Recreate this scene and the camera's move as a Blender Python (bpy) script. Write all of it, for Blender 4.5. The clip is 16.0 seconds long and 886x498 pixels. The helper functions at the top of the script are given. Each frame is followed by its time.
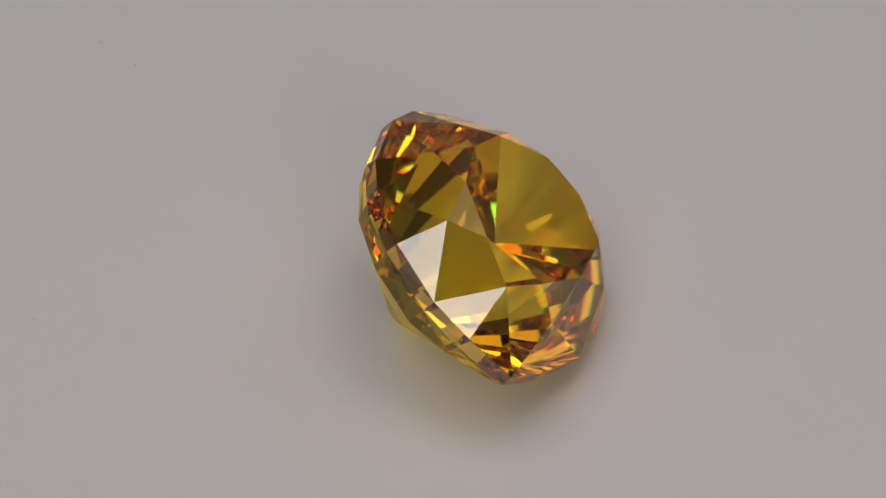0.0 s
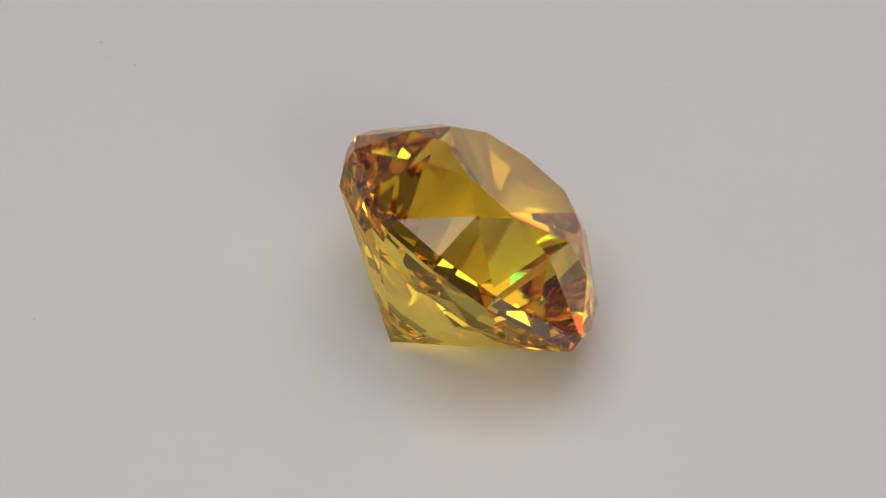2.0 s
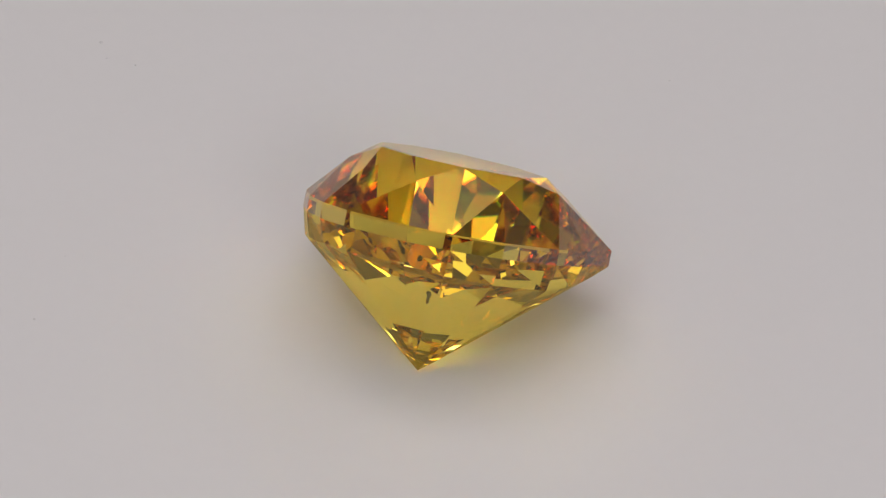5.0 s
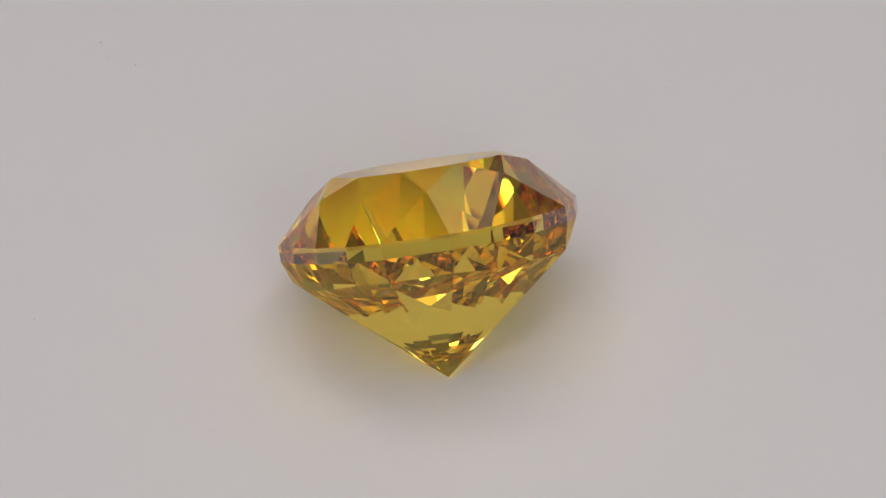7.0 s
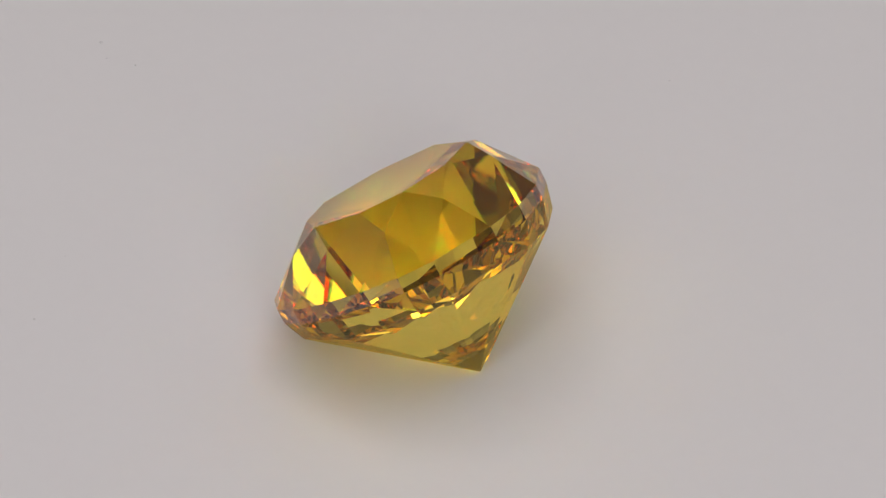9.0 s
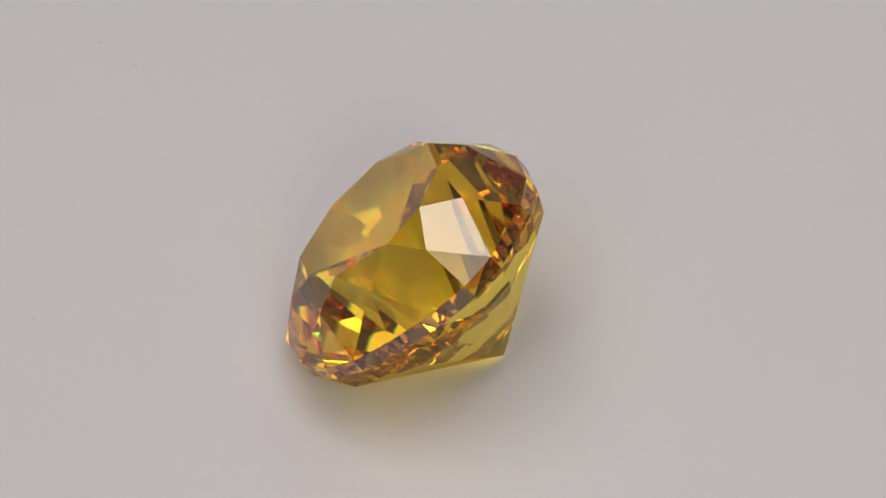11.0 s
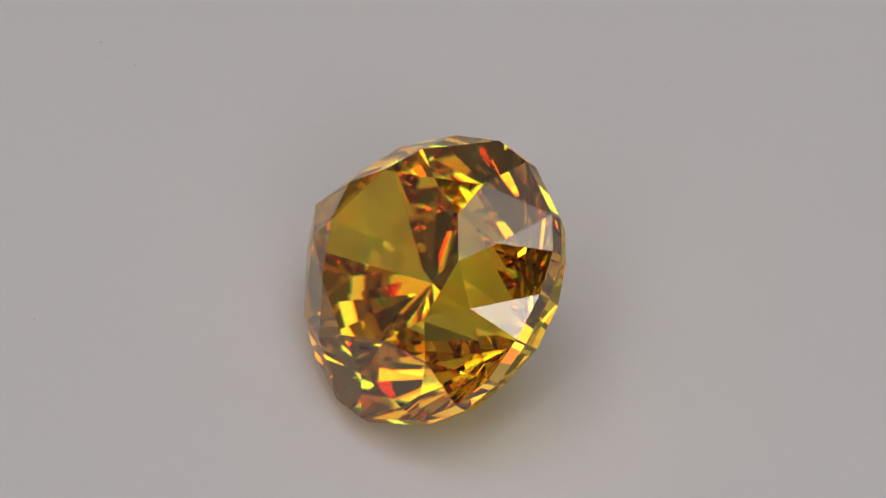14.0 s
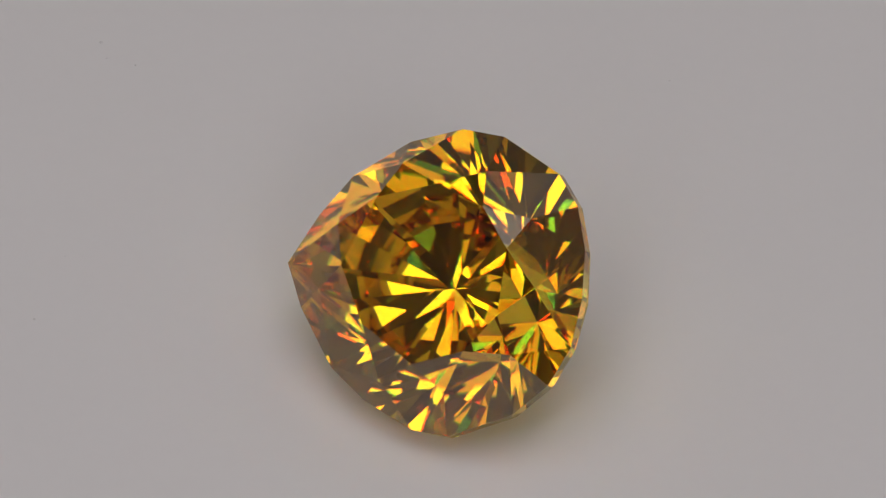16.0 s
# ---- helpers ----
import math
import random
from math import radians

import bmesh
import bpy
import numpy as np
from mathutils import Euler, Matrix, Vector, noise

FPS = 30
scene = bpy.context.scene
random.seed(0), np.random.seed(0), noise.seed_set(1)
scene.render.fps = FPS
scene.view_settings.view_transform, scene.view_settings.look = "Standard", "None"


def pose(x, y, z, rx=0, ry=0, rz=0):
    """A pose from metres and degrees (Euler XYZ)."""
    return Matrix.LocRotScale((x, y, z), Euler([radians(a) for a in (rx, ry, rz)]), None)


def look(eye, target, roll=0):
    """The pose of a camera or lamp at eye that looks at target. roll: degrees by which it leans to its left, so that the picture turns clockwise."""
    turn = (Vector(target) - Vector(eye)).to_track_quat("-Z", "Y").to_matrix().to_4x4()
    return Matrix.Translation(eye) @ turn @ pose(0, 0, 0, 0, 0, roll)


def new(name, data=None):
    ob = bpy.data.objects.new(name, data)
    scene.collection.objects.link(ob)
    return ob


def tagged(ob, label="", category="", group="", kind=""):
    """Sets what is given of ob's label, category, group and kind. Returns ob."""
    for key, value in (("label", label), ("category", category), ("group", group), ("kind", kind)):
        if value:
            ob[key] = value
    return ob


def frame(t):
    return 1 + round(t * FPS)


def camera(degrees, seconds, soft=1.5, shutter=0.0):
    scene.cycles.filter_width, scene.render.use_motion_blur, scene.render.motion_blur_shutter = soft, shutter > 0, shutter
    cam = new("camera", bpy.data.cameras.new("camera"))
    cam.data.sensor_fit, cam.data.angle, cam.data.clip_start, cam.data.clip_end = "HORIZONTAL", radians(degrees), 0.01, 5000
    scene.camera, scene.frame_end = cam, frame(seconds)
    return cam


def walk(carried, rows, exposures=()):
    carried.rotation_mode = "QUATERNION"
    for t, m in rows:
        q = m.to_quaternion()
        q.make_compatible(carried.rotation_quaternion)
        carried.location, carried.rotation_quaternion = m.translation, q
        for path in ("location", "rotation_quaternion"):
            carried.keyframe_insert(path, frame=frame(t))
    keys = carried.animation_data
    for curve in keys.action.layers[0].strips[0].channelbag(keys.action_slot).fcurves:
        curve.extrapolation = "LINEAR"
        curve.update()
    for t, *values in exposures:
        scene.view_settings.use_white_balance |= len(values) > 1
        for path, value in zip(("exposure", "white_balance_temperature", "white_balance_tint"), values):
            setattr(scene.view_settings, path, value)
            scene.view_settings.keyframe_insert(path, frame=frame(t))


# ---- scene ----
# ---- camera: a fixed macro view, 45.1 degrees above the table ----
U = 0.0009                       # one unit of the stone's plan, in metres
ELEV = radians(45.11)
BACK = Vector((0, -math.cos(ELEV), math.sin(ELEV)))
UP = Vector((0, math.sin(ELEV), math.cos(ELEV)))
DIST = 208.3 * U
CENTRE = (Vector((-0.2241, 0, 0)) + UP * 2.5347) * U
cam = camera(7.173, 16.0, soft=1.2)
VIEW = look(CENTRE + BACK * DIST, CENTRE)
EXPOSURES = [(0, -0.36), (0.5, -0.26), (1.0, -0.09), (1.5, 0.04), (12.8, 0.03), (13.5, -0.11), (14.0, -0.26), (14.5, -0.22), (15.0, -0.26), (15.5, -0.36), (16.0, -0.36)]
walk(cam, [(0, VIEW), (16.0, VIEW)], EXPOSURES)

# ---- light ----
world = bpy.data.worlds.new("world")
scene.world = world
world.use_nodes = True
world.node_tree.nodes["Background"].inputs[0].default_value = (0.9, 0.95, 1.0, 1)
world.node_tree.nodes["Background"].inputs[1].default_value = 0.02


def lamp(name, azimuth, elevation, distance, size, power, colour, size_y=None):
    data = bpy.data.lights.new(name, "AREA")
    data.energy, data.color, data.size = power, colour, size
    data.shape = "DISK"
    if size_y:
        data.shape, data.size_y = "RECTANGLE", size_y
    ob = new(name, data)
    az, el = radians(azimuth), radians(elevation)
    eye = Vector((math.cos(az) * math.cos(el), math.sin(az) * math.cos(el), math.sin(el))) * distance
    ob.matrix_world = look(eye, (0, 0, 0))
    return ob


lamp("ceiling_softbox", -90, 86, 0.52, 0.44, 0.76, (1.0, 0.940, 0.945), 0.44)
# three unseen lamps, added overhead to put more bright flashes into the stone
lamp("overhead_lamp", 140, 67, 0.50, 0.130, 0.10, (1.0, 0.945, 0.950))
lamp("overhead_lamp", -5, 77, 0.50, 0.170, 0.10, (1.0, 0.945, 0.950))
lamp("overhead_lamp", 200, 60, 0.50, 0.050, 0.05, (1.0, 0.945, 0.950))
lamp("back_lamp", 68, 50, 0.45, 0.16, 0.025, (1.0, 0.945, 0.950))
lamp("side_lamp", 38, 55, 0.45, 0.20, 0.04, (1.0, 0.945, 0.950))
# six small unseen lamps at guessed directions, added for sparkle in the stone
for sparkle_az, sparkle_el in ((108, 76), (165, 50), (-152, 64), (-32, 60), (12, 48), (-96, 73)):
    lamp("ceiling_spot", sparkle_az, sparkle_el, 0.50, 0.035, 0.022, (1.0, 0.95, 0.95))
# small round lights beside the lens
lamp("lens_light", -72, 38, 0.24, 0.076, 0.066, (0.98, 0.96, 1.02))
lamp("lens_light", -117, 52.5, 0.24, 0.055, 0.034, (0.98, 0.96, 1.02))
lamp("lens_light", -128, 43, 0.24, 0.034, 0.013, (0.98, 0.96, 1.02))
lamp("lens_light", -110, 31, 0.24, 0.040, 0.011, (0.98, 0.96, 1.02))
scene.cycles.caustics_refractive = True
scene.cycles.caustics_reflective = True
scene.cycles.max_bounces = 24
scene.cycles.transmission_bounces = 24
scene.cycles.glossy_bounces = 24
scene.cycles.blur_glossy = 0.0


# ---- materials ----
def nodes_of(name):
    mat = bpy.data.materials.new(name)
    mat.use_nodes = True
    nt = mat.node_tree
    nt.nodes.clear()
    out = nt.nodes.new("ShaderNodeOutputMaterial")
    return mat, nt, out


def matte(name, colour, rough=0.6, scale=40.0, spread=0.04, bump=0.0, fine=2500.0, spec=0.3):
    mat, nt, out = nodes_of(name)
    bsdf = nt.nodes.new("ShaderNodeBsdfPrincipled")
    bsdf.inputs["Roughness"].default_value = rough
    bsdf.inputs["Specular IOR Level"].default_value = spec
    pos = nt.nodes.new("ShaderNodeTexCoord")
    big = nt.nodes.new("ShaderNodeTexNoise")
    big.inputs["Scale"].default_value, big.inputs["Detail"].default_value = scale, 4
    small = nt.nodes.new("ShaderNodeTexNoise")
    small.inputs["Scale"].default_value, small.inputs["Detail"].default_value = fine, 3
    ramp = nt.nodes.new("ShaderNodeValToRGB")
    ramp.color_ramp.elements[0].position, ramp.color_ramp.elements[1].position = 0.3, 0.7
    ramp.color_ramp.elements[0].color = (*[c * (1 - spread) for c in colour], 1)
    ramp.color_ramp.elements[1].color = (*[min(1, c * (1 + spread)) for c in colour], 1)
    mixf = nt.nodes.new("ShaderNodeMath")
    mixf.operation = "MULTIPLY_ADD"
    mixf.inputs[1].default_value = 0.35
    half = nt.nodes.new("ShaderNodeMath")
    half.operation = "MULTIPLY"
    half.inputs[1].default_value = 0.65
    nt.links.new(pos.outputs["Object"], big.inputs["Vector"])
    nt.links.new(pos.outputs["Object"], small.inputs["Vector"])
    nt.links.new(big.outputs["Fac"], half.inputs[0])
    nt.links.new(small.outputs["Fac"], mixf.inputs[0])
    nt.links.new(half.outputs[0], mixf.inputs[2])
    nt.links.new(mixf.outputs[0], ramp.inputs["Fac"])
    nt.links.new(ramp.outputs["Color"], bsdf.inputs["Base Color"])
    if bump:
        b = nt.nodes.new("ShaderNodeBump")
        b.inputs["Strength"].default_value, b.inputs["Distance"].default_value = bump, 0.0001
        nt.links.new(small.outputs["Fac"], b.inputs["Height"])
        nt.links.new(b.outputs["Normal"], bsdf.inputs["Normal"])
    nt.links.new(bsdf.outputs[0], out.inputs[0])
    return mat


def stone_material(name, tint, sheen, spread, ior=2.15):
    """Clear amber crystal: tinted refraction and a clear gloss. Red, green and blue bend by slightly different amounts."""
    mat, nt, out = nodes_of(name)

    def bend(colour, index):
        g = nt.nodes.new("ShaderNodeBsdfRefraction")
        g.inputs["Color"].default_value = (*colour, 1)
        g.inputs["Roughness"].default_value, g.inputs["IOR"].default_value = 0.0, index
        return g

    if spread:
        body = None
        for share, step in (((0.55, 0.12, 0.04), -1.0), ((0.30, 0.36, 0.12), -0.3), ((0.10, 0.40, 0.36), 0.35), ((0.05, 0.12, 0.48), 1.0)):
            band = bend([a * b for a, b in zip(share, tint)], ior + step * spread)
            if body:
                add = nt.nodes.new("ShaderNodeAddShader")
                nt.links.new(body.outputs[0], add.inputs[0])
                nt.links.new(band.outputs[0], add.inputs[1])
                band = add
            body = band
    else:
        body = bend(tint, ior)
    gloss = nt.nodes.new("ShaderNodeBsdfGlossy")
    gloss.inputs["Roughness"].default_value = 0.0
    gloss.inputs["Color"].default_value = (*sheen, 1)
    fres = nt.nodes.new("ShaderNodeFresnel")
    fres.inputs["IOR"].default_value = ior
    mix = nt.nodes.new("ShaderNodeMixShader")
    nt.links.new(fres.outputs[0], mix.inputs[0])
    nt.links.new(body.outputs[0], mix.inputs[1])
    nt.links.new(gloss.outputs[0], mix.inputs[2])
    nt.links.new(mix.outputs[0], out.inputs[0])
    return mat


WHITE = matte("white_board", (0.80, 0.785, 0.775), 0.55, 60.0, 0.012, 0.02)
# greys of the unseen walls, set for the stone's reflections and the shadow fill
WALL = matte("grey_wall_paint", (0.37, 0.364, 0.359), 0.8, 2.0, 0.04, 0.0, 60.0)
DARK = matte("dark_wall_paint", (0.17, 0.17, 0.17), 0.8, 2.0, 0.06, 0.0, 60.0)
FEATHER = matte("olive_feather", (0.10, 0.085, 0.04), 0.5, 3000.0, 0.3)
DUST = matte("grey_dust", (0.76, 0.745, 0.735), 0.9, 4000.0, 0.2)
AMBER = stone_material("amber_crystal", (1.0, 0.955, 0.42), (0.94, 0.80, 0.38), 0.0)
AMBER_CROWN = stone_material("amber_crystal_crown", (0.97, 0.785, 0.24), (1.0, 0.96, 0.86), 0.048)
AMBER_RIM = stone_material("amber_crystal_rim", (0.96, 0.80, 0.26), (1.0, 0.95, 0.90), 0.0)


# ---- building helpers ----
def mesh_of(name, verts, faces, mat):
    me = bpy.data.meshes.new(name)
    me.from_pydata([tuple(v) for v in verts], [], faces)
    bm = bmesh.new()
    bm.from_mesh(me)
    bmesh.ops.remove_doubles(bm, verts=bm.verts, dist=1e-9)
    bm.to_mesh(me)
    bm.free()
    me.materials.append(mat)
    return me


def box(name, x0, x1, y0, y1, z0, z1, mat, bevel=0.0):
    bm = bmesh.new()
    bmesh.ops.create_cube(bm, size=1.0, matrix=Matrix.Translation(((x0 + x1) / 2, (y0 + y1) / 2, (z0 + z1) / 2)) @ Matrix.Diagonal((x1 - x0, y1 - y0, z1 - z0, 1)))
    if bevel:
        bmesh.ops.bevel(bm, geom=bm.edges[:], offset=bevel, segments=3, affect="EDGES", profile=0.5)
    me = bpy.data.meshes.new(name)
    bm.to_mesh(me)
    bm.free()
    me.materials.append(mat)
    return new(name, me)


# ---- the setting: a white board, closed in by added grey walls out of view ----
tagged(box("ceiling", -0.42, 0.42, -0.47, 0.42, 0.56, 0.58, WALL), "plain grey ceiling added out of view", "ceiling", kind="structure")
tagged(box("wall_north", -0.40, 0.40, 0.40, 0.42, 0.0, 0.56, WALL), "plain grey wall added out of view", "wall", kind="structure")
tagged(box("wall_east", 0.40, 0.42, -0.47, 0.42, 0.0, 0.56, WALL), "plain grey wall added out of view", "wall", kind="structure")
tagged(box("wall_west", -0.42, -0.40, -0.47, 0.42, 0.0, 0.56, WALL), "plain grey wall added out of view", "wall", kind="structure")
tagged(box("wall_south", -0.40, 0.40, -0.47, -0.45, 0.0, 0.56, DARK), "plain dark grey wall added out of view", "wall", kind="structure")
tagged(box("ground", -0.46, 0.46, -0.50, 0.46, -0.02, 0.0, WHITE, 0.003), "smooth matte white display surface", "display surface", kind="structure")

# ---- the stone: a nine-fold brilliant with a pear-pointed outline ----
# girdle corners: direction in degrees and radius; every second one is the foot of a main facet
GIRDLE = [(1.4, 4.895), (17.7, 4.463), (44.4, 4.222), (63.5, 4.182), (86.8, 4.41), (101.2, 4.521), (127.4, 4.463), (145.1, 4.437), (161.6, 4.346), (180.5, 4.212), (200.1, 4.313), (216.9, 4.506), (231.2, 4.576), (256.9, 4.534), (273.4, 4.481), (294.6, 4.279), (321.6, 4.283), (341.3, 4.405)]
TABLE = [2.617, 2.387, 2.637, 2.533, 2.502, 2.515, 2.548, 2.625, 2.741]
TABLE_TILT = (6.307, -0.0030, -0.0193)          # the table's height over the axis, and its lean along x and y
HP, HG = 4.100, 4.568              # height of the girdle's lower and upper edge over the point
STAR = [0.33, 0.33, 0.33, 0.33, 0.295, 0.352, 0.33, 0.254, 0.192]
# the cutter's errors: how far, in degrees, a table corner and a main facet are turned from the girdle corner below
TABLE_SKEW = [0.6, 0.5, 3.5, -1.5, -2.5, 4.6, 6.4, -0.8, -8.2]
MAIN_SKEW = [0.2, 0.0, 0.0, 0.0, 3.8, -3.9, 0.4, -3.5, -2.3]
LOWER = 0.12
# the steeper row below the girdle: its lower edge, as shares of radius and height
APRON_R = [0.903, 0.912, 0.918, 0.923, 0.929, 0.923, 0.919, 0.933, 0.936, 0.949, 0.944, 0.928, 0.926, 0.92, 0.923, 0.941, 0.957, 0.931]
APRON_Z = [0.891, 0.86, 0.841, 0.828, 0.817, 0.827, 0.838, 0.831, 0.838, 0.797, 0.802, 0.827, 0.823, 0.83, 0.807, 0.799, 0.806, 0.837]
TIP = (0.0216, 0.0102)


def polar(deg, r, z):
    return Vector((math.cos(radians(deg)) * r, math.sin(radians(deg)) * r, z))


def main_plane(deg, p, q):
    tangent = Vector((-math.sin(radians(deg)), math.cos(radians(deg)), 0))
    n = tangent.cross(p - q).normalized()
    return n, n.dot(p)


def meet(plane_a, plane_b, z):
    m = Matrix((plane_a[0], plane_b[0], (0, 0, 1)))
    return m.inverted() @ Vector((plane_a[1], plane_b[1], z))


def gemstone():
    n = len(TABLE)
    hi = [polar(a, r, HG) for a, r in GIRDLE]
    lo = [polar(a, r, HP) for a, r in GIRDLE]
    top = [polar(GIRDLE[2 * k][0] + TABLE_SKEW[k], TABLE[k], 0) for k in range(n)]
    for v in top:
        v.z = TABLE_TILT[0] + TABLE_TILT[1] * v.x + TABLE_TILT[2] * v.y
    rim = [polar(a, r * p, HP * q) for (a, r), p, q in zip(GIRDLE, APRON_R, APRON_Z)]
    tip = Vector((*TIP, 0))
    bezel = [main_plane(GIRDLE[2 * k][0] + MAIN_SKEW[k], top[k], hi[2 * k]) for k in range(n)]
    pav = [main_plane(GIRDLE[2 * k][0], tip, rim[2 * k]) for k in range(n)]
    mid = []
    low = []
    for k in range(n):
        j = (k + 1) % n
        mid.append(meet(bezel[k], bezel[j], top[k].z + (HG - top[k].z) * STAR[k]))
        low.append(meet(pav[k], pav[j], rim[2 * k].z * LOWER))
    stars, kites, uppers, girdle, apron, mains, lowers = [], [], [], [], [], [], []
    for k in range(n):
        j, i = (k + 1) % n, (k - 1) % n
        g, h, g2 = 2 * k, 2 * k + 1, (2 * k + 2) % (2 * n)
        stars.append([top[k], mid[k], top[j]])
        kites.append([top[k], mid[i], hi[g], mid[k]])
        uppers += [[hi[g], hi[h], mid[k]], [hi[h], hi[g2], mid[k]]]
        girdle += [[hi[g], lo[g], lo[h], hi[h]], [hi[h], lo[h], lo[g2], hi[g2]]]
        apron += [[lo[g], rim[g], rim[h], lo[h]], [lo[h], rim[h], rim[g2], lo[g2]]]
        mains.append([tip, low[k], rim[g], low[i]])
        lowers += [[rim[g], low[k], rim[h]], [rim[h], low[k], rim[g2]]]
    root = new("gemstone")
    tagged(root, "faceted amber yellow gemstone lying tilted on white", "gemstone")

    def part(name, polys, mat, parent, label=""):
        verts, faces = [], []
        for poly in polys:
            c = sum(poly, Vector()) / len(poly)
            nrm = (poly[1] - poly[0]).cross(poly[2] - poly[0])
            if nrm.dot(c - Vector((0, 0, HP))) < 0:
                poly = poly[::-1]
            faces.append(list(range(len(verts), len(verts) + len(poly))))
            verts += [v * U for v in poly]
        ob = new(name, mesh_of(name, verts, faces, mat))
        ob.parent = parent
        if label:
            ob["label"] = label
        return ob

    part("table_facet", [top], AMBER_CROWN, root, "large flat polished top facet")
    crown = part("crown", uppers, AMBER_CROWN, root, "faceted amber crown")
    part("girdle", girdle, AMBER_RIM, root, "narrow faceted olive rim")
    pavilion = part("pavilion", apron + lowers, AMBER, root, "pointed yellow lower cone")
    for poly in stars:
        part("star_facet", [poly], AMBER_CROWN, crown)
    for poly in kites:
        part("kite_facet", [poly], AMBER_CROWN, crown)
    for poly in mains:
        part("main_facet", [poly], AMBER, pavilion)
    # a small crack just under the skin of the pavilion
    rnd = random.Random(11)
    rows = []
    for i in range(7):
        r = 3.30 - 0.085 * i
        w = (0.10, 0.16, 0.09, 0.07, 0.10, 0.08, 0.02)[i] / r * 0.5
        a = 268.4 + rnd.uniform(-0.5, 0.5)
        for depth in (0.05, 0.10):
            for side in (-1, 1):
                rows.append(polar(a + math.degrees(w) * side, r, r * HP * APRON_Z[14] / (GIRDLE[14][1] * APRON_R[14]) + depth) * U)
    faces = []
    for i in range(6):
        b = 4 * i
        faces += [(b, b + 1, b + 5, b + 4), (b + 2, b + 6, b + 7, b + 3), (b, b + 4, b + 6, b + 2), (b + 1, b + 3, b + 7, b + 5)]
    faces += [(0, 2, 3, 1), (24, 25, 27, 26)]
    flaw = new("inclusion", mesh_of("inclusion", rows, faces, FEATHER))
    flaw.parent = root
    flaw["label"] = "tiny dark crack inside the stone"
    return root


STONE = gemstone()
REST = pose(0, 0, 0, -40.53, 0, 0) @ pose(0, 0, 0, 0, 0, 12.26)
LOWEST = min((REST @ v.co).z for ob in STONE.children_recursive for v in ob.data.vertices)
SEAT = Matrix.Translation((-0.4817 * U, -1.7510 * U, -LOWEST + 0.000004)) @ REST


# ---- dust on the board ----
def dust_speck(x, y, size, seed):
    rnd = random.Random(seed)
    bm = bmesh.new()
    bmesh.ops.create_icosphere(bm, subdivisions=2, radius=size)
    for v in bm.verts:
        v.co *= 0.75 + 0.5 * rnd.random()
        v.co.z *= 0.45
    low = min(v.co.z for v in bm.verts)
    for v in bm.verts:
        v.co.z -= low
    me = bpy.data.meshes.new("dust_speck")
    bm.to_mesh(me)
    bm.free()
    me.materials.append(DUST)
    ob = new("dust_speck", me)
    ob.location = (x, y, 0)
    tagged(ob, "tiny grey dust speck on the white surface", "dust", "dust on the board")


dust_speck(-0.00965, 0.01127, 0.000045, 3)
dust_speck(-0.00947, 0.01063, 0.000031, 4)
dust_speck(-0.01107, 0.00058, 0.000031, 5)
dust_speck(-0.00868, 0.01036, 0.000027, 6)
dust_speck(-0.01033, 0.00294, 0.000023, 7)
dust_speck(0.00603, 0.00974, 0.000027, 8)


def motions():
    rows = []
    for i in range(33):
        t = i * 0.5
        rows.append((t, pose(0, 0, 0, 0, 0, -94.484 + 15.3549 * t) @ SEAT))
    walk(STONE, rows)


motions()
